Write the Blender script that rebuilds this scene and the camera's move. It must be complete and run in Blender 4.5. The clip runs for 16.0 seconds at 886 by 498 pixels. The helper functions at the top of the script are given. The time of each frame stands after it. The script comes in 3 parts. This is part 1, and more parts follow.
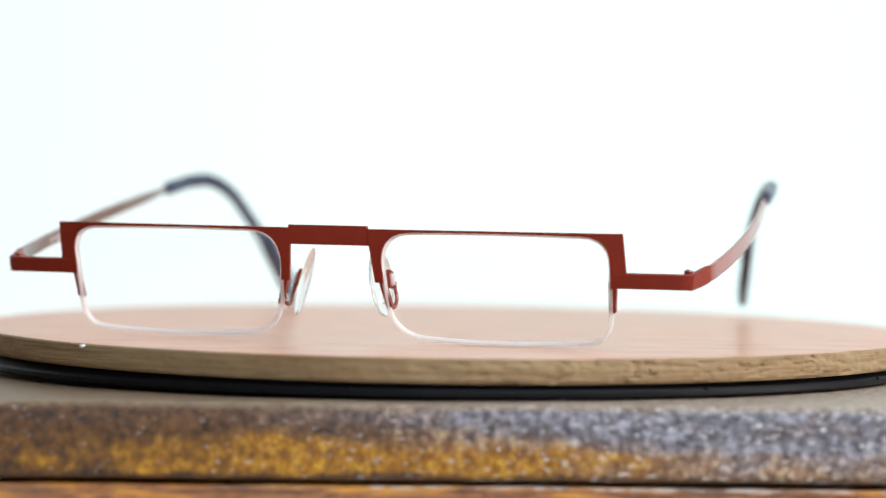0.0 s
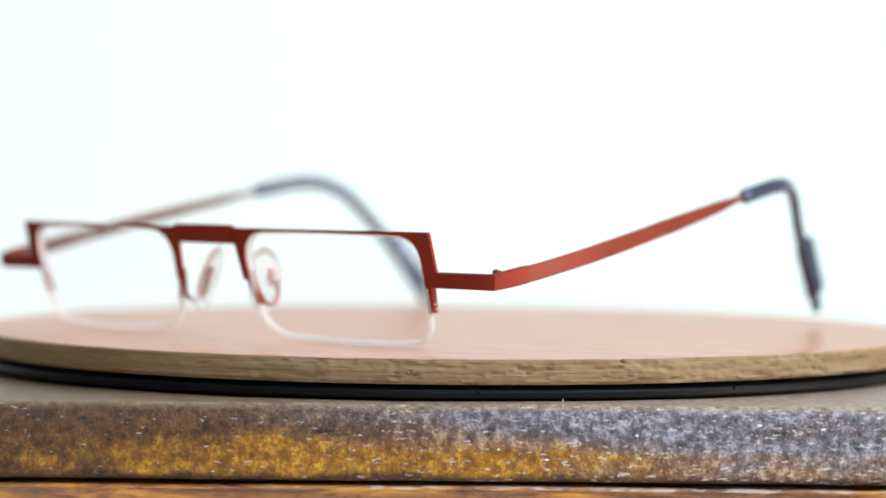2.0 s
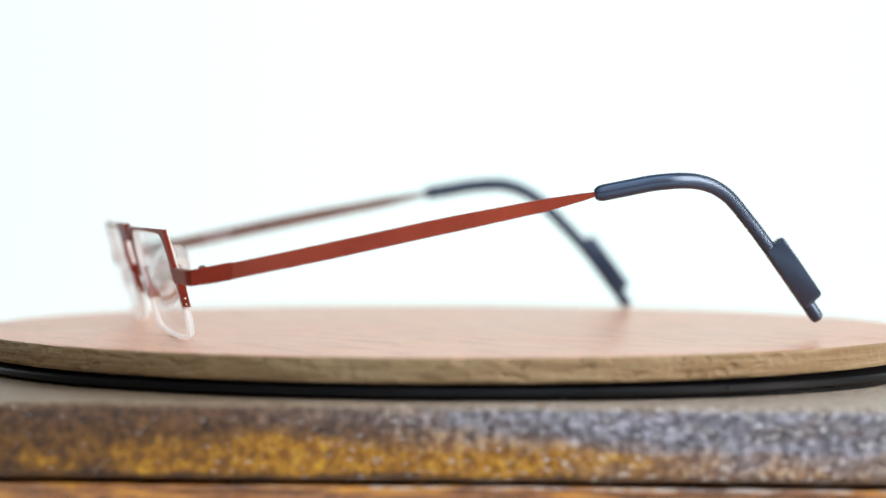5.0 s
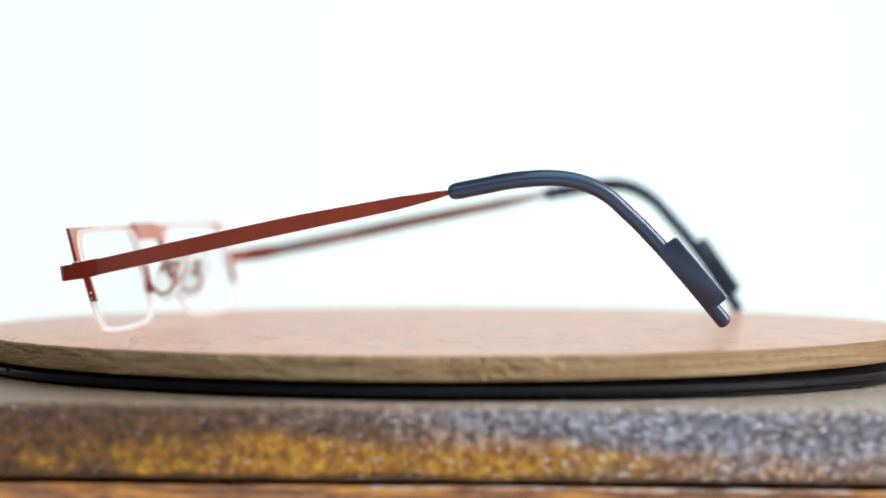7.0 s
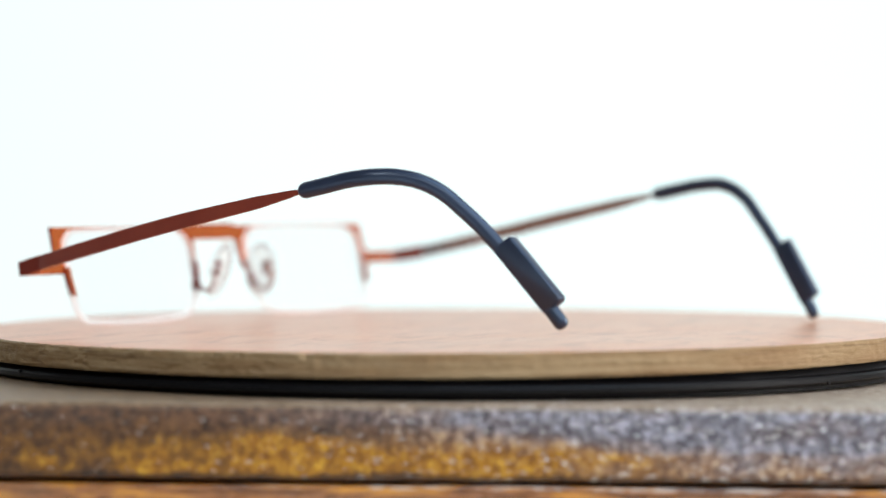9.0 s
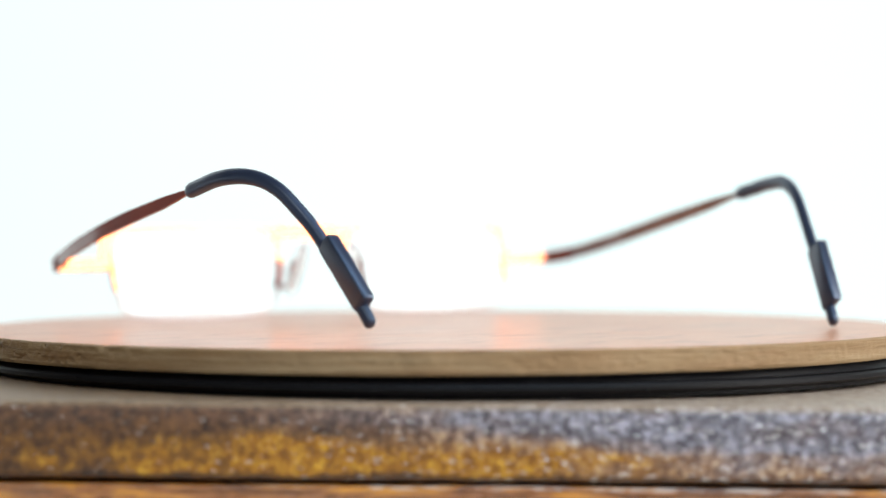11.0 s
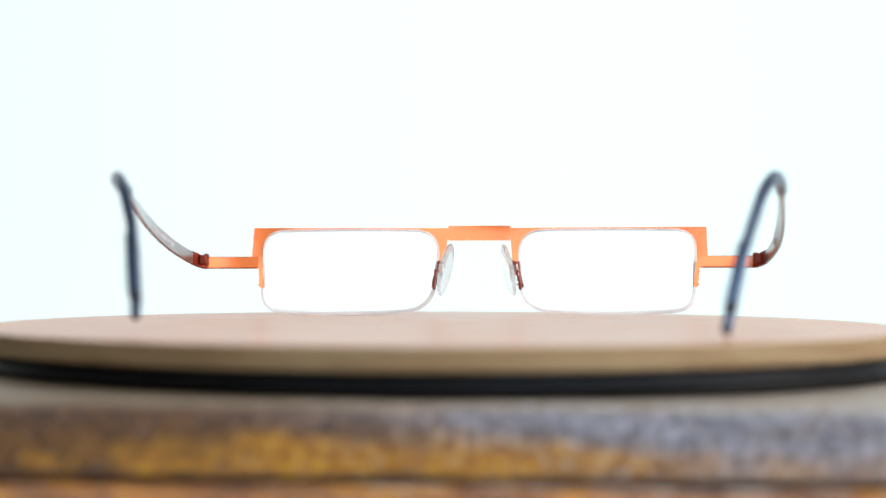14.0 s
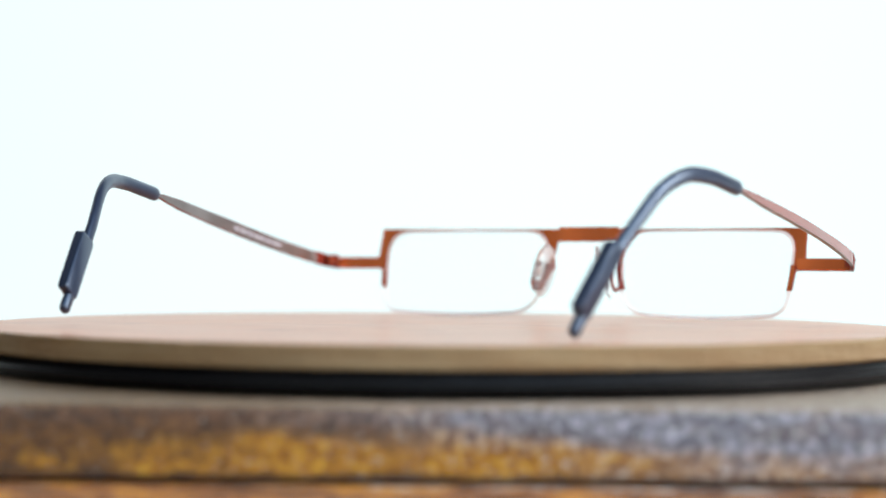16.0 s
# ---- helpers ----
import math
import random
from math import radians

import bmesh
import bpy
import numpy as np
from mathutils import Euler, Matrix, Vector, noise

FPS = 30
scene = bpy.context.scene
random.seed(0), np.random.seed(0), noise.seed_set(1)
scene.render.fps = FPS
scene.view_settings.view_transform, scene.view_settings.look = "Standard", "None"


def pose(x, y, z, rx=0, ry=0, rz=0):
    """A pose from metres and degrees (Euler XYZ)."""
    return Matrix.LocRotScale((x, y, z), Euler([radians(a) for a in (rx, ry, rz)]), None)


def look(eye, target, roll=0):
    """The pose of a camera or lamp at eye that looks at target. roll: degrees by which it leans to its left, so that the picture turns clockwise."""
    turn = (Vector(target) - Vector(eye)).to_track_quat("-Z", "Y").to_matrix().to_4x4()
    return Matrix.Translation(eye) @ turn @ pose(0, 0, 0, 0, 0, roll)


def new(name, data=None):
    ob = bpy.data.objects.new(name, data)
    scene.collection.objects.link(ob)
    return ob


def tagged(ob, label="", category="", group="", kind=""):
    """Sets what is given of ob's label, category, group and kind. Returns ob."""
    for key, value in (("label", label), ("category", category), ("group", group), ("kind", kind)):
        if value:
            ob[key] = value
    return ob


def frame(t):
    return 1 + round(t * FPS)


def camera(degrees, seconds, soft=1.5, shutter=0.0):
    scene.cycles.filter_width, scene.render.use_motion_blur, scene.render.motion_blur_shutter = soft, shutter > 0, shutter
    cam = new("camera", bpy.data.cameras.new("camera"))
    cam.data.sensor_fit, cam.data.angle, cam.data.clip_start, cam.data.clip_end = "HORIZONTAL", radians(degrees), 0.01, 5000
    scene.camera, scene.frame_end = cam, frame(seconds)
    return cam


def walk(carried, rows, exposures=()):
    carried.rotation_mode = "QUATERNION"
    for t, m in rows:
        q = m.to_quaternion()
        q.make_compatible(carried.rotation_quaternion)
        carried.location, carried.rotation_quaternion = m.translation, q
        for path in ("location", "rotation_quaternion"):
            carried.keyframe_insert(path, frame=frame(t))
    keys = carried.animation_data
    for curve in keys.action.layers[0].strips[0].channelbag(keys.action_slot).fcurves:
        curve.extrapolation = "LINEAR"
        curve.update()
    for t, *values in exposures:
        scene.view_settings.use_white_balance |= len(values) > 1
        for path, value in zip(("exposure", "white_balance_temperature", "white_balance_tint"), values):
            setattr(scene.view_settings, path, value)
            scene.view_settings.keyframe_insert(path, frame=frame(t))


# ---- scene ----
# The plane of the turning axis lies at x = y = 0; LIFT is the height of the turning plane above the table.
LIFT = 0.060
MM = 0.001
cam = camera(22.41, 16.0, soft=1.5)
EYE = Matrix.Translation((0, -0.49165, 0.02387 + LIFT)) @ Euler((radians(90 - 0.680), 0, radians(0.0953))).to_matrix().to_4x4() @ pose(0, 0, 0, 0, 0, 0.512)
walk(cam, [(0, EYE), (16.0, EYE)], [(0, 0, 6500, 10), (12.6, 0, 6500, 10), (13.8, 0, 6290, 8.5), (16.0, 0, 6290, 8.5)])
cam.data.dof.use_dof = True
cam.data.dof.aperture_fstop = 9.0
# where the lens is focused; it is moved in motions()
FOCUS = new("focus_point")
cam.data.dof.focus_object = FOCUS

# ---- light: a bright white studio corner with a broad soft window light from above and behind the camera ----
world = bpy.data.worlds.new("world")
scene.world = world
world.use_nodes = True
world.node_tree.nodes["Background"].inputs[0].default_value = (0.93, 0.97, 1.0, 1)
world.node_tree.nodes["Background"].inputs[1].default_value = 0.15


def area(name, eye, target, sx, sy, watts, colour):
    data = bpy.data.lights.new(name, "AREA")
    data.shape, data.size, data.size_y, data.energy, data.color = "RECTANGLE", sx, sy, watts, colour
    ob = new(name, data)
    ob.matrix_world = look(eye, target)
    return ob


area("window_light", (1.20, -0.36, 0.56), (0, 0, LIFT), 0.7, 0.9, 24.5, (1.0, 0.97, 0.94))
area("sky_light", (0.40, -0.56, 1.20), (0, 0, LIFT), 1.1, 0.7, 8.0, (0.60, 0.80, 1.0))
area("room_window_light", (0.17, -1.12, 0.70), (0, 0, LIFT), 1.2, 0.36, 3.8, (0.90, 0.96, 1.0))
area("side_window_light", (-0.75, -0.94, 0.74), (0, 0, LIFT), 0.13, 0.20, 1.9, (1.0, 0.97, 0.93))



# ---- materials ----
def material(name):
    m = bpy.data.materials.new(name)
    m.use_nodes = True
    return m, m.node_tree.nodes, m.node_tree.links, m.node_tree.nodes["Principled BSDF"]


def coords(nodes, links, scale=(1, 1, 1)):
    tc = nodes.new("ShaderNodeTexCoord")
    mp = nodes.new("ShaderNodeMapping")
    mp.inputs["Scale"].default_value = scale
    links.new(tc.outputs["Object"], mp.inputs["Vector"])
    return mp.outputs["Vector"]


def noise_tex(nodes, links, vec, scale, detail=5, rough=0.6, distortion=0.0):
    n = nodes.new("ShaderNodeTexNoise")
    n.inputs["Scale"].default_value, n.inputs["Detail"].default_value = scale, detail
    n.inputs["Roughness"].default_value, n.inputs["Distortion"].default_value = rough, distortion
    links.new(vec, n.inputs["Vector"])
    return n.outputs["Fac"]


def ramp(nodes, links, fac, stops):
    r = nodes.new("ShaderNodeValToRGB")
    e = r.color_ramp.elements
    while len(e) < len(stops):
        e.new(0.5)
    for i, (p, c) in enumerate(stops):
        e[i].position, e[i].color = p, (*c, 1) if len(c) == 3 else (c[0],) * 3 + (1,)
    links.new(fac, r.inputs["Fac"])
    return r.outputs["Color"]


def mix(nodes, links, fac, a, b, blend="MIX"):
    m = nodes.new("ShaderNodeMix")
    m.data_type, m.blend_type = "RGBA", blend
    for sock, val in ((m.inputs["Factor"], fac), (m.inputs["A"], a), (m.inputs["B"], b)):
        if isinstance(val, (int, float)):
            sock.default_value = val
        elif isinstance(val, tuple):
            sock.default_value = (*val, 1)
        else:
            links.new(val, sock)
    return m.outputs["Result"]


def bump(nodes, links, bsdf, height, strength, distance):
    b = nodes.new("ShaderNodeBump")
    b.inputs["Strength"].default_value, b.inputs["Distance"].default_value = strength, distance
    links.new(height, b.inputs["Height"])
    links.new(b.outputs["Normal"], bsdf.inputs["Normal"])


def paint(name, dark, light, rough, metal=0.0, coat=0.0, grain=0.25, coat_rough=0.28, spec=0.5, tint=(1, 1, 1), wave=0.0):
    m, n, l, b = material(name)
    v = coords(n, l)
    big = noise_tex(n, l, v, 90, 4)
    fine = noise_tex(n, l, v, 2600, 3)
    col = ramp(n, l, big, [(0.3, dark), (0.7, light)])
    l.new(mix(n, l, grain, col, ramp(n, l, fine, [(0.3, dark), (0.75, light)])), b.inputs["Base Color"])
    b.inputs["Roughness"].default_value, b.inputs["Metallic"].default_value = rough, metal
    b.inputs["Coat Weight"].default_value, b.inputs["Coat Roughness"].default_value = coat, coat_rough
    b.inputs["Specular IOR Level"].default_value, b.inputs["Specular Tint"].default_value = spec, (*tint, 1)
    bump(n, l, b, fine, 0.12, 0.00005)
    if wave:
        # the thin sheet is not quite flat
        w = n.new("ShaderNodeBump")
        w.inputs["Strength"].default_value, w.inputs["Distance"].default_value = 1.0, wave
        l.new(noise_tex(n, l, v, 48, 1, 0.4), w.inputs["Height"])
        l.new(w.outputs["Normal"], n["Bump"].inputs["Normal"])
        l.new(w.outputs["Normal"], b.inputs["Coat Normal"])
    return m


RED = paint("red_paint", (0.21, 0.025, 0.009), (0.28, 0.040, 0.014), 0.46, 0.25, 0.9, coat_rough=0.13, spec=0.1)
RED.node_tree.nodes["Principled BSDF"].inputs["Coat IOR"].default_value = 1.75
# a darker copy of the red: the front's shaded tone put into its colour
RED_SHADED = paint("shaded_red_paint", (0.19, 0.019, 0.008), (0.25, 0.027, 0.011), 0.48, 0.35, 0.05, coat_rough=0.20, spec=0.2)
ORANGE = paint("orange_paint", (0.78, 0.170, 0.038), (0.87, 0.225, 0.058), 0.20, 0.72, 0.8, coat_rough=0.08, tint=(0.02, 0.18, 0.28), wave=0.0015)
BROWN = paint("brown_metal", (0.22, 0.175, 0.165), (0.36, 0.305, 0.295), 0.28, 0.9, 0.6, coat_rough=0.15)
GREY_PRINT = paint("grey_print", (0.36, 0.33, 0.36), (0.48, 0.44, 0.48), 0.5)
# the sky's blue sheen is put into the plastic's gloss tint
SLEEVE = paint("slate_plastic", (0.011, 0.016, 0.034), (0.020, 0.027, 0.056), 0.30, 0.0, 0.12, coat_rough=0.30, spec=0.9, tint=(0.58, 0.76, 1.0))
BLACK = paint("black_plastic", (0.002, 0.002, 0.003), (0.005, 0.005, 0.006), 0.42, spec=0.16)
STEEL = paint("steel", (0.55, 0.53, 0.52), (0.7, 0.68, 0.66), 0.22, 1.0)
WHITE = paint("white_card", (0.80, 0.81, 0.81), (0.84, 0.85, 0.85), 0.7)


def thin_glass(name, base, rough):
    """Clear glass too thin to bend what is behind it: it lets light through and mirrors more at a slant."""
    m, n, l, b = material(name)
    f = n.new("ShaderNodeLayerWeight")
    f.inputs["Blend"].default_value = 0.5
    t, g, mx = n.new("ShaderNodeBsdfTransparent"), n.new("ShaderNodeBsdfGlossy"), n.new("ShaderNodeMixShader")
    v = coords(n, l)
    l.new(ramp(n, l, noise_tex(n, l, v, 400, 3), [(0.35, (rough,)), (0.8, (rough + 0.03,))]), g.inputs["Roughness"])
    l.new(ramp(n, l, f.outputs["Facing"], [(0.0, (base,)), (0.45, (base * 1.3,)), (0.75, (base * 4,)), (1.0, (0.5,))]), mx.inputs["Fac"])
    l.new(t.outputs[0], mx.inputs[1])
    l.new(g.outputs[0], mx.inputs[2])
    l.new(mx.outputs[0], n["Material Output"].inputs["Surface"])
    return m


LENS = thin_glass("lens_glass", 0.018, 0.01)


def milky(name, colour, share, through_share, ior=1.3, rough=0.3):
    """A white plastic or ground glass edge that lets light through."""
    m, n, l, b = material(name)
    b.inputs["Base Color"].default_value = (*colour, 1)
    b.inputs["Roughness"].default_value = rough
    b.inputs["Transmission Weight"].default_value, b.inputs["IOR"].default_value = through_share, ior
    v = coords(n, l)
    bump(n, l, b, noise_tex(n, l, v, 1500, 3), 0.1, 0.00004)
    t = n.new("ShaderNodeBsdfTranslucent")
    t.inputs["Color"].default_value = (*colour, 1)
    mx = n.new("ShaderNodeMixShader")
    mx.inputs["Fac"].default_value = share
    l.new(b.outputs[0], mx.inputs[1])
    l.new(t.outputs[0], mx.inputs[2])
    l.new(mx.outputs[0], n["Material Output"].inputs["Surface"])
    return m


NYLON = milky("nylon", (0.99, 0.99, 0.99), 0.66, 0.10)
SILICONE = milky("clear_silicone", (0.99, 0.98, 0.97), 0.15, 0.95, 1.12, 0.08)
GROUND_EDGE = milky("ground_glass_edge", (0.99, 0.99, 0.99), 0.66, 0.25)


def wood_top():
    m, n, l, b = material("pink_wood")
    v = coords(n, l, (1, 3, 1))
    streak = noise_tex(n, l, v, 60, 7, 0.65, 0.6)
    fine = noise_tex(n, l, coords(n, l, (1, 4, 1)), 420, 4)
    blot = noise_tex(n, l, coords(n, l), 28, 4)
    col = ramp(n, l, streak, [(0.30, (0.42, 0.14, 0.058)), (0.48, (0.75, 0.318, 0.150)), (0.70, (0.85, 0.432, 0.236))])
    col = mix(n, l, 0.35, col, ramp(n, l, fine, [(0.3, (0.30, 0.12, 0.065)), (0.7, (0.68, 0.38, 0.25))]))
    col = mix(n, l, 0.25, col, ramp(n, l, blot, [(0.35, (0.42, 0.21, 0.14)), (0.7, (0.64, 0.37, 0.27))]))
    crack = ramp(n, l, noise_tex(n, l, coords(n, l, (0.5, 9, 1)), 20, 2, 0.5, 0.2), [(0.285, (0.55,)), (0.31, (0,))])
    col = mix(n, l, crack, col, (0.30, 0.13, 0.075))
    l.new(col, b.inputs["Base Color"])
    l.new(ramp(n, l, blot, [(0.3, (0.30,)), (0.8, (0.42,))]), b.inputs["Roughness"])
    b.inputs["Coat Weight"].default_value, b.inputs["Coat Roughness"].default_value = 0.10, 0.12
    b.inputs["Specular IOR Level"].default_value = 0.28
    bump(n, l, b, streak, 0.25, 0.0002)
    return m


def wood_edge():
    m, n, l, b = material("sawn_edge")
    v = coords(n, l, (0.16, 0.16, 7))
    streak = noise_tex(n, l, v, 150, 7, 0.62, 0.4)
    blot = noise_tex(n, l, coords(n, l, (0.5, 0.5, 4)), 40, 5)
    col = ramp(n, l, streak, [(0.25, (0.155, 0.086, 0.035)), (0.42, (0.235, 0.148, 0.069)), (0.58, (0.305, 0.212, 0.111)), (0.75, (0.41, 0.312, 0.19))])
    col = mix(n, l, 0.45, col, ramp(n, l, blot, [(0.35, (0.20, 0.096, 0.036)), (0.65, (0.34, 0.252, 0.140))]))
    # the dark of the chips' undercuts, painted in as noise patches
    chip_shade = noise_tex(n, l, coords(n, l, (0.2, 0.2, 4.0)), 220, 4, 0.6, 0.6)
    col = mix(n, l, ramp(n, l, chip_shade, [(0.60, (0,)), (0.72, (0.6,))]), col, (0.085, 0.042, 0.018))
    l.new(col, b.inputs["Base Color"])
    b.inputs["Roughness"].default_value = 0.65
    b.inputs["Specular IOR Level"].default_value = 0.3
    bump(n, l, b, mix(n, l, 0.5, streak, noise_tex(n, l, coords(n, l, (0.35, 0.35, 4)), 240, 5, 0.6, 0.8)), 0.8, 0.0007)
    return m


def varnished(name, seed, edge):
    m, n, l, b = material(name)
    tc = n.new("ShaderNodeTexCoord")
    mp = n.new("ShaderNodeMapping")
    mp.inputs["Location"].default_value = (seed, 0, 0)
    mp.inputs["Scale"].default_value = (0.8, 1, 0.72)
    l.new(tc.outputs["Object"], mp.inputs["Vector"])
    v = mp.outputs["Vector"]
    blot = noise_tex(n, l, coords(n, l, (0.45, 1, 1.0)), 120, 7, 0.66, 0.3)
    mid = noise_tex(n, l, v, 680, 7, 0.78)
    fine = noise_tex(n, l, v, 1900, 4, 0.7)
    dash = n.new("ShaderNodeMapping")
    dash.inputs["Scale"].default_value = (0.42, 1, 1.4)
    l.new(tc.outputs["Object"], dash.inputs["Vector"])
    speck = noise_tex(n, l, dash.outputs["Vector"], 1250, 3, 0.6)
    amber = ramp(n, l, mid, [(0.36, (0.15, 0.055, 0.004)), (0.46, (0.235, 0.092, 0.004)), (0.54, (0.39, 0.165, 0.005)), (0.62, (0.64, 0.35, 0.022))])
    worn = ramp(n, l, mid, [(0.38, (0.050, 0.046, 0.060)), (0.50, (0.155, 0.145, 0.168)), (0.60, (0.38, 0.37, 0.44))])
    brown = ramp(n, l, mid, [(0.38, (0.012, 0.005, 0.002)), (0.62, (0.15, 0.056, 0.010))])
    # grey sky reflection painted onto worn varnish along the upper edge and one end
    sep = n.new("ShaderNodeSeparateXYZ")
    l.new(tc.outputs["Object"], sep.inputs[0])

    def reach(sock, a, b2, lo, hi):
        r = n.new("ShaderNodeMapRange")
        for k, val in zip(("From Min", "From Max", "To Min", "To Max"), (a, b2, lo, hi)):
            r.inputs[k].default_value = val
        l.new(sock, r.inputs["Value"])
        return r.outputs["Result"]

    def add(a, b2):
        q = n.new("ShaderNodeMath")
        for k, val in enumerate((a, b2)):
            l.new(val, q.inputs[k])
        return q.outputs[0]

    # the sheen is dimmed by colour towards the left, away from the light
    worn = mix(n, l, reach(sep.outputs["X"], -0.05, 0.03, 0.85, 0.0), worn, ramp(n, l, mid, [(0.38, (0.022, 0.016, 0.014)), (0.62, (0.115, 0.085, 0.070))]))
    wear_sheen = add(blot, add(reach(sep.outputs["Z"], edge - 0.0088, edge - 0.0030, -0.22, 0.34), reach(sep.outputs["X"], -0.01, 0.05, -0.06, 0.34)))
    col = mix(n, l, ramp(n, l, wear_sheen, [(0.38, (0,)), (0.84, (1,))]), amber, worn)
    # shade painted along the lower edge, beside the seam
    low_shade = add(blot, reach(sep.outputs["Z"], edge - 0.0132, edge - 0.0110, 0.30, -0.05))
    col = mix(n, l, ramp(n, l, low_shade, [(0.56, (0,)), (0.72, (1,))]), col, brown)
    # left end painted brown and dark for the weaker light there
    left_shade = add(add(blot, reach(sep.outputs["X"], -0.09, 0.005, 0.48, -0.07)), reach(sep.outputs["Z"], edge - 0.0115, edge - 0.0050, -0.26, 0.06))
    col = mix(n, l, ramp(n, l, left_shade, [(0.48, (0,)), (0.72, (0.88,))]), col, brown)
    bare = ramp(n, l, mid, [(0.38, (0.24, 0.165, 0.105)), (0.62, (0.60, 0.50, 0.40))])
    # the light's fall-off is painted into the top face towards the left
    bare = mix(n, l, reach(sep.outputs["X"], -0.06, 0.03, 0.8, 0.0), bare, ramp(n, l, mid, [(0.38, (0.10, 0.055, 0.024)), (0.62, (0.26, 0.16, 0.075))]))
    col = mix(n, l, reach(sep.outputs["Z"], edge - 0.0014, edge - 0.0002, 0.0, 0.9), col, bare)
    # white dashes painted in as the sparkle of the rough varnish
    col = mix(n, l, ramp(n, l, add(speck, reach(sep.outputs["X"], -0.06, 0.03, -0.05, 0.012)), [(0.61, (0,)), (0.68, (0.7,))]), col, (0.74, 0.70, 0.66))
    col = mix(n, l, ramp(n, l, fine, [(0.34, (0.65,)), (0.46, (0,))]), col, (0.025, 0.015, 0.010))
    l.new(col, b.inputs["Base Color"])
    l.new(ramp(n, l, mid, [(0.3, (0.25,)), (0.7, (0.5,))]), b.inputs["Roughness"])
    b.inputs["Specular IOR Level"].default_value = 0.25
    b.inputs["Coat Weight"].default_value, b.inputs["Coat Roughness"].default_value = 0.35, 0.14
    grain = noise_tex(n, l, v, 2300, 3, 0.6)
    bp = n.new("ShaderNodeBump")
    bp.inputs["Strength"].default_value, bp.inputs["Distance"].default_value = 1.0, 0.0005
    l.new(mix(n, l, 0.5, mix(n, l, 0.45, mid, fine), grain), bp.inputs["Height"])
    l.new(bp.outputs["Normal"], b.inputs["Normal"])
    l.new(bp.outputs["Normal"], b.inputs["Coat Normal"])
    return m


def amber_board():
    m, n, l, b = material("amber_board")
    grain = noise_tex(n, l, coords(n, l, (0.18, 1, 1.3)), 380, 7, 0.7, 0.4)
    blot = noise_tex(n, l, coords(n, l, (0.5, 1, 1)), 75, 5)
    col = ramp(n, l, grain, [(0.34, (0.055, 0.014, 0.003)), (0.48, (0.27, 0.085, 0.005)), (0.64, (0.64, 0.26, 0.010))])
    col = mix(n, l, ramp(n, l, blot, [(0.50, (0,)), (0.66, (0.5,))]), col, (0.16, 0.065, 0.022))
    # sky highlight on the rounded upper edge, painted in as broken pale dashes
    tc = n.new("ShaderNodeTexCoord")
    sep = n.new("ShaderNodeSeparateXYZ")
    l.new(tc.outputs["Object"], sep.inputs[0])
    strip = n.new("ShaderNodeMapRange")
    for k, val in zip(("From Min", "From Max", "To Min", "To Max"), (LIFT - 0.0227, LIFT - 0.0220, -0.5, 0.0)):
        strip.inputs[k].default_value = val
    l.new(sep.outputs["Z"], strip.inputs["Value"])
    along = n.new("ShaderNodeMapRange")
    for k, val in zip(("From Min", "From Max", "To Min", "To Max"), (-0.08, 0.02, -0.12, 0.06)):
        along.inputs[k].default_value = val
    l.new(sep.outputs["X"], along.inputs["Value"])
    total = noise_tex(n, l, coords(n, l, (0.28, 1, 1)), 520, 3, 0.6)
    for term in (strip.outputs["Result"], along.outputs["Result"]):
        q = n.new("ShaderNodeMath")
        l.new(total, q.inputs[0])
        l.new(term, q.inputs[1])
        total = q.outputs[0]
    col = mix(n, l, ramp(n, l, total, [(0.51, (0,)), (0.62, (0.5,))]), col, (0.70, 0.64, 0.58))
    l.new(col, b.inputs["Base Color"])
    l.new(ramp(n, l, grain, [(0.3, (0.20,)), (0.7, (0.40,))]), b.inputs["Roughness"])
    b.inputs["Coat Weight"].default_value, b.inputs["Coat Roughness"].default_value = 0.9, 0.08
    bump(n, l, b, grain, 0.7, 0.0005)
    return m


WOOD_TOP, WOOD_EDGE = wood_top(), wood_edge()
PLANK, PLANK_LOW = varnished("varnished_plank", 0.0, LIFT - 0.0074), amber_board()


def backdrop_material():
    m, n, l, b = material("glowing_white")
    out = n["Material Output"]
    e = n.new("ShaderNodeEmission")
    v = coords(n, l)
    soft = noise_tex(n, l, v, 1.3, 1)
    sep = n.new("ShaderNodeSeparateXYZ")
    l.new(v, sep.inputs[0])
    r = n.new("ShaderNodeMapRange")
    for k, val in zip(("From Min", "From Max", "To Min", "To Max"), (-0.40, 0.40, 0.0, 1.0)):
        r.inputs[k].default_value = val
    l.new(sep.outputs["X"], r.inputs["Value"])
    # uneven brightness painted into the glow: overbright middle, dimmer tinted sides
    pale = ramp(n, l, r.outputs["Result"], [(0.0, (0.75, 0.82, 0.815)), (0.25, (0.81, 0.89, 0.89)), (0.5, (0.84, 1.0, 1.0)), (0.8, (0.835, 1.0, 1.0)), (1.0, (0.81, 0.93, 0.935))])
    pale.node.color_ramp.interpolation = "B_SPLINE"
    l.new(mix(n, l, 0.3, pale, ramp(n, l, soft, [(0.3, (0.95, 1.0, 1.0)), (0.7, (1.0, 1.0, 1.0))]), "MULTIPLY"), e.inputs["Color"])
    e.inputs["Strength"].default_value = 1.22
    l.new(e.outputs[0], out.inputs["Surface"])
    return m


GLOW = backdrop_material()


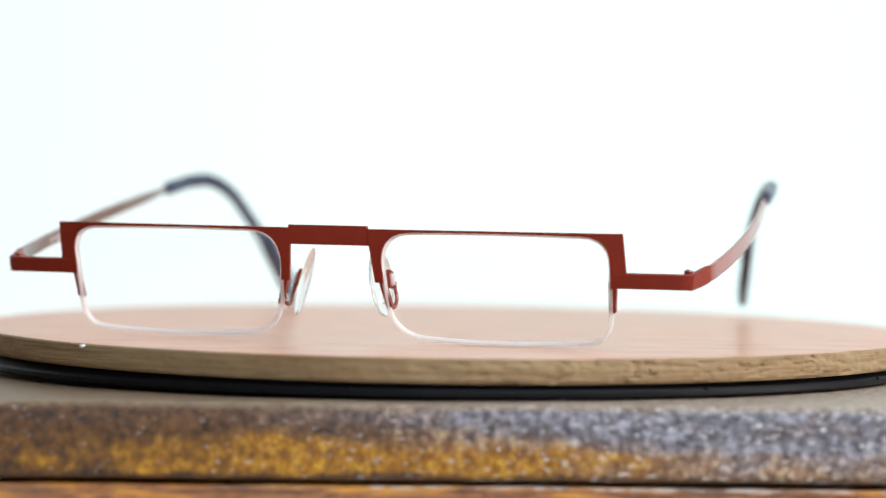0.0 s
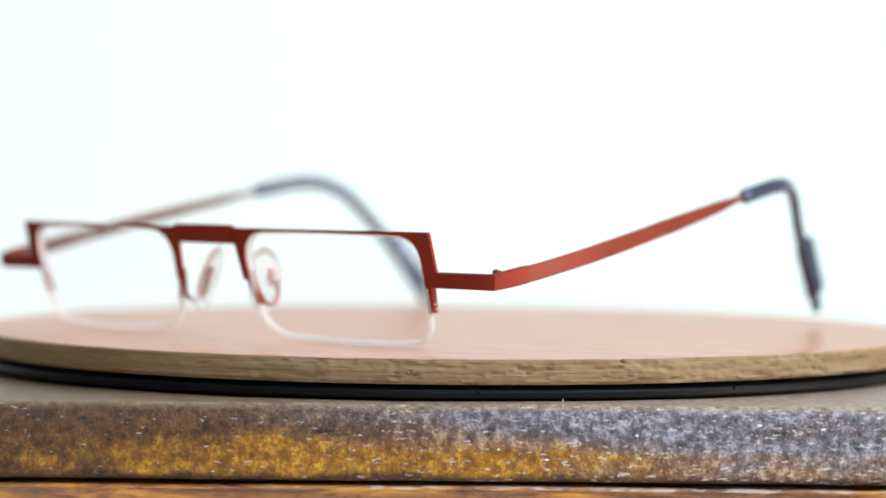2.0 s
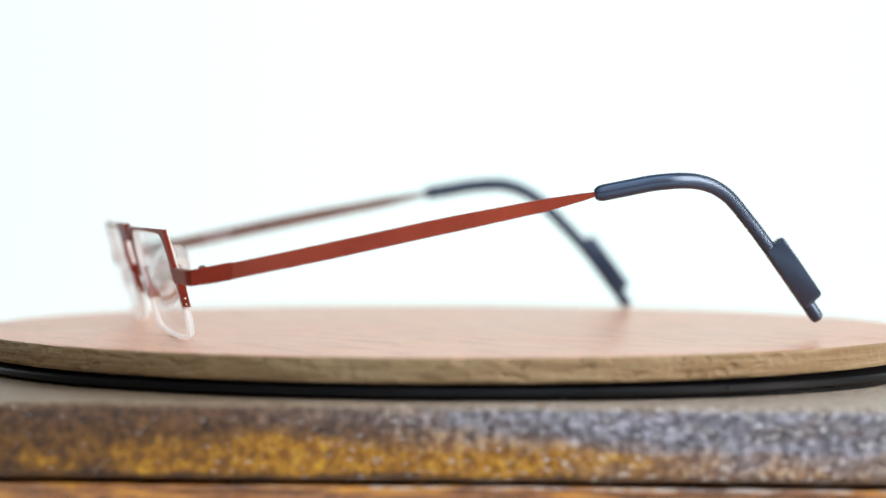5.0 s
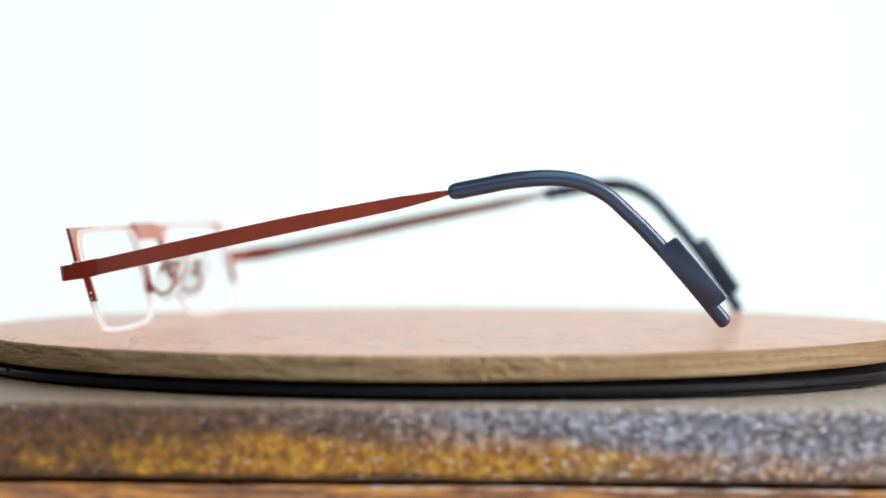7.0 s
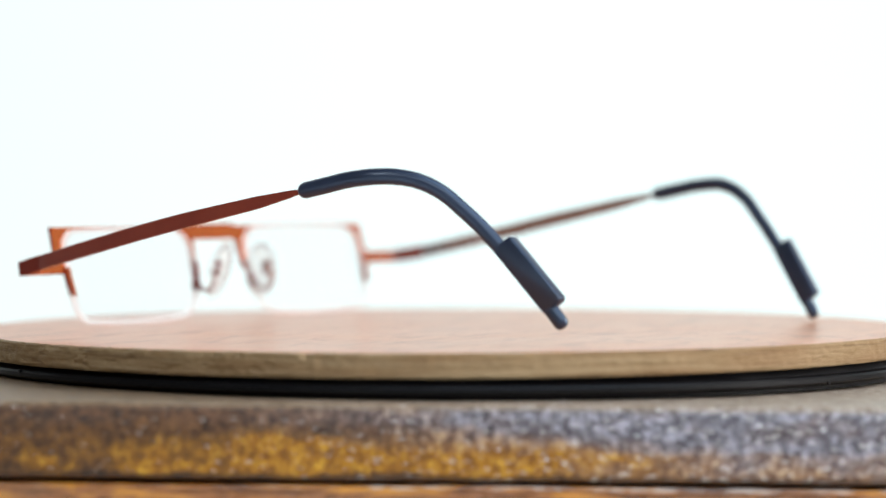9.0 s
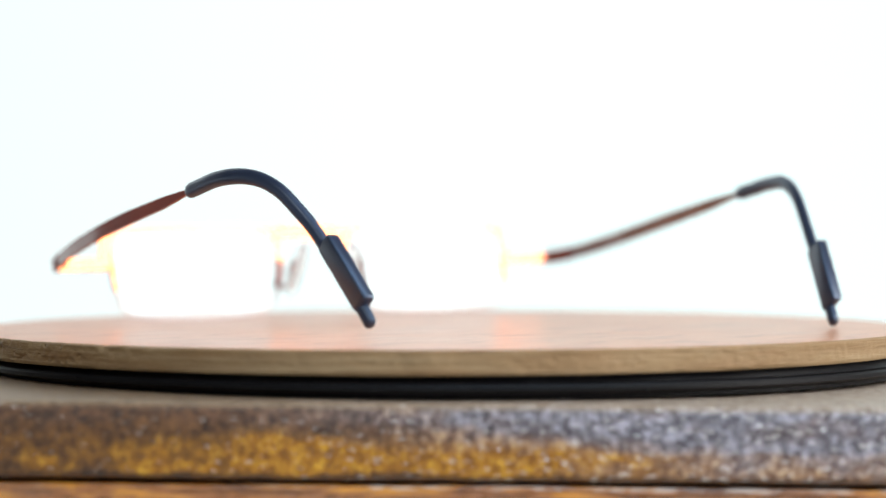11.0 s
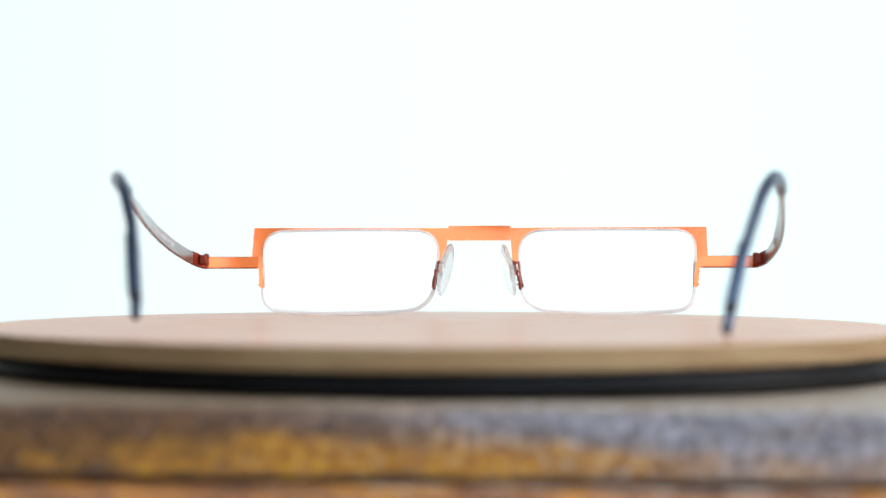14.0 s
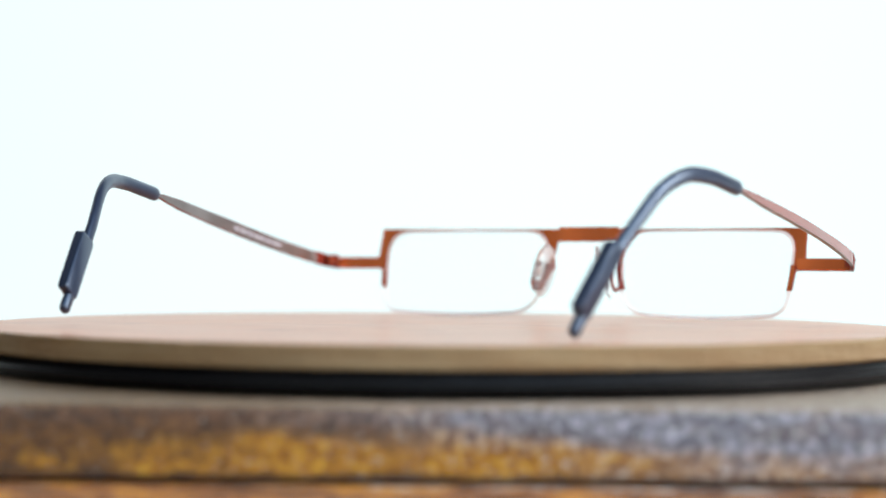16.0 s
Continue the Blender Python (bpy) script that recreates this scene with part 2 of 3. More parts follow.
# ---- mesh helpers ----
def mesh_of(bm, name, mats, smooth=True):
    bmesh.ops.recalc_face_normals(bm, faces=bm.faces)
    me = bpy.data.meshes.new(name)
    bm.to_mesh(me)
    bm.free()
    for m in mats if isinstance(mats, (list, tuple)) else [mats]:
        me.materials.append(m)
    if smooth:
        me.shade_smooth()
        me.set_sharp_from_angle(angle=radians(35))
    return me


def part(name, bm, mats, parent, label=""):
    ob = new(name, mesh_of(bm, name, mats))
    ob.parent = parent
    if label:
        tagged(ob, label)
    return ob


def loft(rings, closed=True, caps=True):
    """A skin over rings of points, each ring a closed loop of the same count."""
    bm = bmesh.new()
    vs = [[bm.verts.new(p) for p in r] for r in rings]
    n = len(rings[0])
    for a, b in zip(vs, vs[1:]):
        for i in range(n):
            bm.faces.new((a[i], a[(i + 1) % n], b[(i + 1) % n], b[i]))
    if caps:
        bm.faces.new(vs[0][::-1])
        bm.faces.new(vs[-1])
    return bm


def smooth_line(keys, count):
    """Catmull-Rom through a few key points, sampled evenly."""
    p = [Vector(k) for k in keys]
    p = [p[0] * 2 - p[1], *p, p[-1] * 2 - p[-2]]
    out = []
    segs = len(p) - 3
    for i in range(count):
        s = i / (count - 1) * segs
        k = min(int(s), segs - 1)
        t = s - k
        a, b, c, d = p[k:k + 4]
        out.append(0.5 * (2 * b + (c - a) * t + (2 * a - 5 * b + 4 * c - d) * t * t + (3 * b - a - 3 * c + d) * t ** 3))
    return out


def tube(pts, radii, sides=14, flat=1.0):
    rings = []
    for i, p in enumerate(pts):
        d = (pts[min(i + 1, len(pts) - 1)] - pts[max(i - 1, 0)]).normalized()
        side = d.cross(Vector((0, 0, 1))) if abs(d.z) < 0.97 else d.cross(Vector((0, 1, 0)))
        side.normalize()
        up = side.cross(d)
        r = radii[i] if isinstance(radii, (list, tuple)) else radii
        rings.append([p + side * math.cos(a) * r * flat + up * math.sin(a) * r for a in (2 * math.pi * k / sides for k in range(sides))])
    return loft(rings)


def ribbon(pts, heights, thick, lean=None):
    """An upright flat strip with chamfered edges along a line of points. Material 1 on the side towards the axis of the frame."""
    rings = []
    for i, p in enumerate(pts):
        d = pts[min(i + 1, len(pts) - 1)] - pts[max(i - 1, 0)]
        d.z = 0
        d.normalize()
        n = Vector((-d.y, d.x, 0))
        h, t = heights[i] / 2, thick / 2
        c = min(h, t) * 0.35
        up = Vector((0, 0, 1))
        if lean:
            up, n = up * math.cos(lean[i]) + n * math.sin(lean[i]), n * math.cos(lean[i]) - up * math.sin(lean[i])
        rings.append([p + n * a + up * b for a, b in
                      ((t - c, h), (t, h - c), (t, c - h), (t - c, -h), (c - t, -h), (-t, c - h), (-t, h - c), (c - t, h))])
    bm = loft(rings)
    return bm


# ---- the setting ----
def setting():
    bm = bmesh.new()
    bmesh.ops.create_grid(bm, x_segments=8, y_segments=8, size=1.6)
    table = new("ground", mesh_of(bm, "ground", WHITE, False))
    tagged(table, "plain white tabletop under the wooden block", "table", kind="structure")
    # white sweep: a wall with a curved foot, glowing itself instead of being lit
    bm = bmesh.new()
    prof = [(1.0, 0.004)] + [(1.0 + 0.3 * math.sin(a), 0.304 - 0.3 * math.cos(a)) for a in (math.pi / 2 * k / 12 for k in range(1, 13))] + [(1.3, 1.6)]
    lo = [bm.verts.new((-1.6, y, z)) for y, z in prof]
    hi = [bm.verts.new((1.6, y, z)) for y, z in prof]
    for i in range(len(prof) - 1):
        bm.faces.new((lo[i], hi[i], hi[i + 1], lo[i + 1]))
    tagged(new("backdrop", mesh_of(bm, "backdrop", GLOW)), "white seamless studio backdrop that glows by itself", "backdrop", kind="structure")


setting()


# ---- the varnished block under the turntable ----
def plank(name, x0, x1, y0, y1, z0, z1, r_top, r_low, mat, parent, seed):
    """A board whose long front edge is rounded and slightly uneven."""
    prof = []
    bow = r_top * 0.6
    for k in range(9):
        a = math.pi / 2 * k / 8
        prof.append((y0 + bow - bow * math.sin(a), z1 - r_top + r_top * math.cos(a)))
    for k in range(6):
        prof.append((y0, z1 - r_top - (z1 - z0 - r_top - r_low) * (k + 1) / 7))
    for k in range(5):
        a = math.pi / 2 * k / 4
        prof.append((y0 + r_low - r_low * math.cos(a), z0 + r_low - r_low * math.sin(a)))
    prof += [(y1, z0), (y1, z1)]
    rings = []
    steps = 160
    for i in range(steps + 1):
        x = x0 + (x1 - x0) * i / steps
        ring = []
        for j, (y, z) in enumerate(prof):
            w = noise.noise(Vector((x * 60, y * 60, z * 60 + seed)))
            v = noise.noise(Vector((x * 300, y * 300, z * 300 + seed)))
            near = j < len(prof) - 2
            ring.append(Vector((x, y + (w * 0.00025 + v * 0.00012) * near, z + (w * 0.00012) * near)))
        rings.append(ring)
    return part(name, loft(rings), mat, parent)


def block():
    base = tagged(new("wooden_block"), "old amber varnished wooden block, its worn edge painted with grey sheen", "wooden block")
    top = LIFT - 0.0074
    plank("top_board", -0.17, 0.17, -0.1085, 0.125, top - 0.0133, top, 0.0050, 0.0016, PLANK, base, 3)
    plank("lower_board", -0.17, 0.17, -0.1080, 0.125, 0.0, top - 0.0141, 0.0010, 0.0012, PLANK_LOW, base, 11)
    # pale lumps added where the front edge shows bright specks and sparkle
    for k, (x, z) in enumerate(((0.0366, -0.0006), (0.0475, -0.0106), (0.0648, -0.0037), (0.0092, -0.0076), (0.0329, -0.0050), (0.0539, -0.0031), (-0.0184, -0.0105), (0.0175, -0.0093))):
        bm = bmesh.new()
        bmesh.ops.create_icosphere(bm, subdivisions=2, radius=0.00024)
        for v in bm.verts:
            v.co = Vector((v.co.x * (1.0 + 0.35 * (k % 3)), v.co.y * 0.8, v.co.z * 0.75)) * (1 + 0.3 * noise.noise(v.co * 5000 + Vector((k, 0, 0))))
        fleck = part("sparkle_fleck", bm, WHITE, base, "pale fleck for a bright sparkle")
        fleck.location = (x, -0.1084 + (0.0012 if z > -0.002 else 0), top + z)


block()


def splinter():
    """A pale upright mark, made a sliver standing on the block just in front of the platter."""
    bm = bmesh.new()
    bmesh.ops.create_cone(bm, cap_ends=True, segments=6, radius1=0.00015, radius2=0.00008, depth=0.0010)
    for v in bm.verts:
        v.co = Vector((v.co.x + 0.06 * v.co.z, v.co.y * 0.6, v.co.z + 0.0005))
    ob = new("splinter", mesh_of(bm, "splinter", GREY_PRINT))
    ob.location = (0.0203, -0.1052, LIFT - 0.00745)
    tagged(ob, "tiny pale sliver standing on the varnished block", "splinter")


splinter()


# ---- the turning disc and platter ----
A, B, Z0, RAD, DCX, DCY = -0.00477, 0.01061, 0.0013, 0.1019, 0.00086, -0.00017


def disc_z(x, y):
    return Z0 + A * x + B * y


def platter():
    root = new("turntable_platter")
    tagged(root, "thin black plastic turntable platter under the wooden disc", "turntable")
    rings = []
    n = 200
    prof = [(0.0, None), (0.1000, None), (0.1010, -0.0044), (0.1021, -0.0047), (0.1024, -0.0051), (0.1024, -0.0058), (0.1021, -0.0061), (0.1010, -0.0063), (0.1005, -0.0066), (0.1004, -0.0073), (0.0, -0.0073)]
    rings = []
    for r, z in prof:
        ring = []
        for k in range(n):
            a = 2 * math.pi * k / n
            x, y = max(r, 1e-4) * math.cos(a), max(r, 1e-4) * math.sin(a)
            under = disc_z(x, y) - 0.0047
            zz = under if z is None else max(-0.0073, min(under - 0.0001, z + 0.6 * (under + 0.0034)))
            ring.append(Vector((x, y, zz)))
        rings.append(ring)
    part("platter", loft(rings), BLACK, root)
    # moulded ticks on the rim
    for k in range(11):
        a = 2 * math.pi * k / 11 + 0.05 * math.sin(k * 2.3)
        bm = bmesh.new()
        bmesh.ops.create_cube(bm, size=1)
        bmesh.ops.scale(bm, vec=(0.0004, 0.0007, 0.0007), verts=bm.verts)
        bmesh.ops.bevel(bm, geom=bm.edges[:], offset=0.0001, segments=1, affect="EDGES")
        t = part("rim_tick", bm, BLACK, root)
        t.matrix_basis = pose(0.1024 * math.cos(a), 0.1024 * math.sin(a), -0.0055, 0, 0, math.degrees(a))
    return root


CRUMB = -132.2


def wooden_disc():
    n = 1440
    prof = [(0.0, 0.0), (0.3, 0.0), (0.6, 0.0), (0.85, 0.0), (0.95, 0.0), (0.985, -0.00002), (0.9965, -0.0001)]
    prof += [(1.0, -0.0004 - 0.00036 * k) for k in range(11)] + [(0.997, -0.0045), (0.992, -0.0046), (0.0, -0.0046)]
    rows = []
    for j, (f, dz) in enumerate(prof):
        row = []
        for k in range(n):
            a = 2 * math.pi * k / n
            c, s = math.cos(a), math.sin(a)
            rr, ex = RAD * max(f, 1e-4), 0.0
            if 6 <= j <= 18:
                p = Vector((c * RAD, s * RAD, dz))
                rr += 0.00035 * noise.noise(p * 130) + 0.00014 * noise.noise(p * 620)
                # long flakes and thin splits, most of them on one stretch of the edge
                deg = (math.degrees(a) + 180) % 360 - 180
                worn = max(0.14, min(1, (deg + 100) / 20, (18 - deg) / 14), 0.7 * (1 - abs(deg - 70) / 16))
                flake = max(0.0, noise.noise(Vector((a * 24, dz * 950, 1.3))) + 0.5 * noise.noise(Vector((a * 70, dz * 1500, 4.1))))
                split = max(0.0, 1 - abs(noise.noise(Vector((a * 26 + dz * 1500, dz * 620, 9.4)))) / 0.09) * max(0.0, min(1, 2.5 * noise.noise(Vector((a * 11, dz * 250, 2.2)))))
                rr -= worn * (0.00060 * flake + 0.00050 * split)
                if j <= 9:
                    nick = max(0.0, noise.noise(Vector((a * 32, 0.4, 6.1))) + 0.6 * noise.noise(Vector((a * 95, 2.4, 3.7))) - 0.05)
                    ex = -worn * 0.0008 * nick * (0.30, 0.8, 0.5, 0.25)[j - 6]
                    rr -= worn * 0.0008 * nick * (0.5, 0.9, 0.6, 0.3)[j - 6]
            x, y = DCX + rr * c, DCY + rr * s
            row.append(Vector((x, y, disc_z(x, y) + dz + ex)))
        rows.append(row)
    root = tagged(new("wooden_disc"), "round pinkish wooden disc with chipped sawn edge", "wooden disc")
    for name, lo, hi, mat in (("top_veneer", 0, 7, WOOD_TOP), ("core", 6, len(rows), WOOD_EDGE)):
        bm = bmesh.new()
        vs = [[bm.verts.new(p) for p in row] for row in rows[lo:hi]]
        for a, b in zip(vs, vs[1:]):
            for k in range(n):
                bm.faces.new((a[k], a[(k + 1) % n], b[(k + 1) % n], b[k]))
        if lo:
            bm.faces.new([bm.verts.new(p - Vector((0, 0, 0.0004))) for p in rows[lo]])
        part(name, bm, mat, root)
    # a crumb of white glue stuck to the edge
    bm = bmesh.new()
    bmesh.ops.create_icosphere(bm, subdivisions=2, radius=0.0005)
    for v in bm.verts:
        v.co = Vector((v.co.x * 1.7, v.co.y, v.co.z * 0.8)) * (1 + 0.3 * noise.noise(v.co * 4000))
    a = radians(CRUMB)
    x, y = DCX + 0.1019 * math.cos(a), DCY + 0.1019 * math.sin(a)
    bmesh.ops.transform(bm, matrix=pose(x, y, disc_z(x, y) - 0.0006, 0, 0, CRUMB + 90), verts=bm.verts)
    part("glue_crumb", bm, WHITE, root, "tiny crumb of white glue on the edge")
    return root


# ---- the eyeglasses, in millimetres: x across the front, y back along the temples, z up ----
ROLL = 0.0124


def front(x, z, d=0.0):
    """A point on the curved, tilted front; d is the depth behind its face."""
    return Vector((x, -1.85 + 0.00058 * x * x + 0.28 * (22.8 - z) + d, z - ROLL * x)) * MM


def lens_outline(grow=0.0, steps=10):
    """The lens's rounded outline as (x, z), on the wearer's one side, clockwise from the foot of the outer edge."""
    corners = [(53.5, 2.6, 4.6), (54.0, 21.7, 5.2), (9.8, 21.8, 6.6), (11.0, 2.6, 7.2)]
    out = []
    for i, (x, z, r) in enumerate(corners):
        p = Vector((x, z))
        a = (Vector(corners[i - 1][:2]) - p).normalized()
        b = (Vector(corners[(i + 1) % 4][:2]) - p).normalized()
        for k in range(steps + 1):
            t = k / steps
            s, e = p + a * r, p + b * r
            out.append(s * (1 - t) ** 2 + p * 2 * t * (1 - t) + e * t * t)
        nxt = corners[(i + 1) % 4]
        e2 = Vector(nxt[:2]) - b * nxt[2]
        s2 = p + b * r
        for k in range(1, 12):
            out.append(s2.lerp(e2, k / 12))
    mid = Vector((32.0, 12.0))
    res = []
    for p in out:
        w = 1 - ((p.x - 33) / 22.0) ** 2
        q = Vector((p.x, p.y + (0.35 * w if p.y > 15 else (-1.15 * w if p.y < 6 else 0))))
        v = (q - mid)
        res.append((q.x + grow * (1 if v.x > 0 else -1) * min(1, abs(v.x) / 18), q.y + grow * (1 if v.y > 0 else -1) * min(1, abs(v.y) / 8)))
    return res


def sheet(outline_a, outline_b, side, d0, d1):
    """A curved flat strip between two lines of (x, z), from depth d0 to d1, red in front and orange behind."""
    bm = bmesh.new()
    rows = []
    for d in (d0, d1):
        rows.append([[bm.verts.new(front(side * x, z, d)) for x, z in line] for line in (outline_a, outline_b)])
    n = len(outline_a)
    for i in range(n - 1):
        for r in (0, 1):
            a, b = rows[r]
            f = bm.faces.new((a[i], a[i + 1], b[i + 1], b[i]))
            f.material_index = r
        for s in (0, 1):
            bm.faces.new((rows[0][s][i], rows[1][s][i], rows[1][s][i + 1], rows[0][s][i + 1]))
    for i in (0, n - 1):
        bm.faces.new((rows[0][0][i], rows[0][1][i], rows[1][1][i], rows[1][0][i]))
    bmesh.ops.remove_doubles(bm, verts=bm.verts, dist=1e-7)
    return bm


def rim(side, parent):
    line = lens_outline(0.12)
    # the part of the outline above the lugs, from the outer side over the top to the nose
    upper = [p for p in line if p[1] > 12.4]
    upper = [(53.95, 12.4)] + [p for p in upper] + [(10.35, 12.4)]
    n = len(upper)
    i1 = max(range(n), key=lambda i: upper[i][0] * 1.0 + upper[i][1] * 1.2)
    i2 = max(range(n), key=lambda i: -upper[i][0] * 1.0 + upper[i][1] * 1.2)
    outer = []
    for i in range(n):
        if i <= i1:
            t = i / i1
            outer.append((57.05 - 0.45 * t if t > 0 else 55.4, 12.55 + (22.75 - 12.55) * t))
        elif i <= i2:
            x = 56.6 + (7.6 - 56.6) * (i - i1) / (i2 - i1)
            outer.append((x, 22.75 - 0.15 * (56.6 - x) / 49))
        else:
            t = (i - i2) / (n - 1 - i2)
            outer.append((7.6 + 1.05 * t, 22.6 - 10.2 * t))
    part("rim", sheet(upper, outer, side, 0.0, 0.75), [RED_SHADED, ORANGE], parent, "red half rim with orange back")


def bar(side, pts, half, d0, d1):
    """A small upright bar on the front along (x, z) points."""
    return sheet([(x - half, z) for x, z in pts], [(x + half, z) for x, z in pts], side, d0, d1)


def glasses():
    root = tagged(new("eyeglasses"), "half-rim red and orange metal eyeglasses with slate sleeves", "eyeglasses")
    # bridge
    xs = [-7.8 + 15.6 * k / 12 for k in range(13)]
    part("bridge", sheet([(x, 23.15) for x in xs], [(x, 19.4) for x in xs], 1, -0.3, 0.95), [RED_SHADED, ORANGE], root, "raised flat bridge bar")
    for side in (1, -1):
        rim(side, root)
        # lugs that hold the nylon thread
        for name, pts in (("outer_lug", [(54.35, 14.0), (54.3, 12.0), (54.1, 10.0), (53.85, 7.95)]), ("nose_lug", [(9.75, 14.2), (9.9, 12.2), (10.4, 10.0), (11.05, 7.8)])):
            lug = part(name, bar(side, pts, 0.55, 0.45, 1.9), [RED_SHADED, ORANGE if name == "outer_lug" else RED_SHADED], root)
            for k in range(2):
                q = front(side * (pts[2][0] + 0.5 * (1 if name == "outer_lug" else -1)), pts[2][1] - 0.4 - 1.1 * k, 1.1)
                bm = bmesh.new()
                bmesh.ops.create_icosphere(bm, subdivisions=2, radius=0.28 * MM)
                bmesh.ops.translate(bm, verts=bm.verts, vec=q)
                part("thread_hole", bm, STEEL, lug, "bright little thread hole")
        # lens and thread
        line = lens_outline(0.0)
        rings = []
        for d in (0.25, 0.45, 1.6, 1.8):
            g = -0.15 if d in (0.25, 1.8) else 0.0
            rings.append([front(side * x, z, d) for x, z in lens_outline(g)])
        bm = bmesh.new()
        vs = [[bm.verts.new(p) for p in r] for r in rings]
        n = len(line)
        for a, b in zip(vs, vs[1:]):
            for i in range(n):
                bm.faces.new((a[i], a[(i + 1) % n], b[(i + 1) % n], b[i])).material_index = 1
        for r, d in ((vs[0], 0.25), (vs[-1], 1.8)):
            prev = r
            for s in (0.8, 0.6, 0.4, 0.2):
                cur = [bm.verts.new(front(side * (32 + (x - 32) * s), 12 + (z - 12) * s, d)) for x, z in lens_outline(-0.15)]
                for i in range(n):
                    bm.faces.new((prev[i], prev[(i + 1) % n], cur[(i + 1) % n], cur[i]))
                prev = cur
            bm.faces.new(prev)
        lens = part("lens", bm, [LENS, GROUND_EDGE], root, "clear narrow lens with polished edge")
        lens.visible_shadow = False
        th = lens_outline(0.05)
        ring = [front(side * x, z, 0.75) for x, z in th]
        bm = bmesh.new()
        loops = []
        for i, p in enumerate(ring):
            d = (ring[(i + 1) % n] - ring[i - 1]).normalized()
            out = d.cross(Vector((0, 1, 0))).normalized()
            bk = d.cross(out)
            loops.append([bm.verts.new(p + (out * math.cos(a) + bk * math.sin(a)) * (0.50 if th[i][1] < 13.5 else 0.32) * MM) for a in (2 * math.pi * k / 8 for k in range(8))])
        for i in range(n):
            a, b = loops[i], loops[(i + 1) % n]
            for k in range(8):
                bm.faces.new((a[k], a[(k + 1) % 8], b[(k + 1) % 8], b[k]))
        part("thread", bm, NYLON, lens, "white nylon thread round the lens")
        nose_pad(side, root)
        temple(side, root)
    return root


def nose_pad(side, root):
    m = Matrix.Translation(Vector((side * PAD[0], PAD[1], PAD[2])) * MM) @ Euler((radians(-10), radians(-side * 14), radians(-side * 16))).to_matrix().to_4x4()
    bm = bmesh.new()
    bmesh.ops.create_uvsphere(bm, u_segments=24, v_segments=16, radius=1.0)
    for v in bm.verts:
        v.co = Vector((v.co.x * 1.15, v.co.y * 3.9, v.co.z * 6.8)) * MM
    bmesh.ops.transform(bm, matrix=m, verts=bm.verts)
    pad = part("nose_pad", bm, SILICONE, root, "clear oval silicone nose pad")
    # boxed holder and bent arm
    bm = bmesh.new()
    bmesh.ops.create_cube(bm, size=1)
    bmesh.ops.scale(bm, vec=(0.9 * MM, 2.1 * MM, 3.7 * MM), verts=bm.verts)
    bmesh.ops.bevel(bm, geom=bm.edges[:], offset=0.3 * MM, segments=2, affect="EDGES")
    bmesh.ops.transform(bm, matrix=m @ Matrix.Translation((side * 1.4 * MM, 1.0 * MM, 0.5 * MM)), verts=bm.verts)
    part("pad_holder", bm, RED, pad, "small red metal pad holder")
    bm = bmesh.new()
    bmesh.ops.create_cube(bm, size=1)
    bmesh.ops.scale(bm, vec=(1.6 * MM, 1.5 * MM, 2.8 * MM), verts=bm.verts)
    bmesh.ops.bevel(bm, geom=bm.edges[:], offset=0.35 * MM, segments=2, affect="EDGES")
    bmesh.ops.transform(bm, matrix=m @ Matrix.Translation((side * 1.4 * MM, 1.15 * MM, 0.4 * MM)), verts=bm.verts)
    part("pad_stud", bm, NYLON, pad, "clear plastic stud in the holder")
    hold = m @ Vector((side * 1.7 * MM, 1.9 * MM, -1.0 * MM))
    a = front(side * 10.2, 11.2, 1.5)
    low = min(a.z, hold.z)
    keys = [a]
    for f, dz in ((0.12, -1.4), (0.40, -3.3), (0.72, -3.5), (0.98, -1.9)):
        q = a.lerp(hold, f)
        keys.append(Vector((q.x + side * 0.5 * MM, q.y, low + dz * MM)))
    keys += [hold, hold + Vector((0, 0, 1.0 * MM))]
    part("pad_arm", tube(smooth_line(keys, 30), 0.40 * MM, 10), RED, pad, "bent red wire arm")


PAD = (7.8, 7.8, 12.2)


def plan(side, y):
    """How far the temple stands out at y."""
    if side > 0:
        keys = ((4.4, 68.7), (14, 71.2), (25, 72.7), (40, 73.6), (55, 73.5), (82, 71.7), (92, 71.6), (100, 70.7), (108, 68.0), (115, 64.8), (122, 62.0), (134, 58.8))
    else:
        keys = ((4.4, 69.6), (14, 71.1), (25, 71.8), (40, 71.5), (55, 70.6), (82, 68.4), (92, 67.4), (100, 65.6), (108, 62.8), (115, 59.9), (122, 57.2), (134, 53.0))
    ys = [max(4.4, y + d) for d in (-4, -2, 0, 2, 4)] if y > 16 else [y]
    return float(np.mean(np.interp(ys, [k[0] for k in keys], [k[1] for k in keys])))


def lift_of(side, y):
    """The one temple sits a little higher at the hinge and lower at the tip than the other."""
    return 0.0 if side > 0 else float(np.interp(y, (0, 82, 100, 131), (1.7, 1.5, 1.2, -1.6)))


def at(side, y, z):
    if side > 0:
        bend = float(np.interp(y, (97, 104, 116, 124), (0, 1, 1, 0)))
        return Vector((plan(side, y) - 0.7 * bend, y + 0.5 * bend, z)) * MM
    if side < 0:
        y -= float(np.interp(y, (97, 106, 120, 132), (0, 0.6, 0.9, 2.1)))
    return Vector((side * plan(side, y), y, z + lift_of(side, y))) * MM


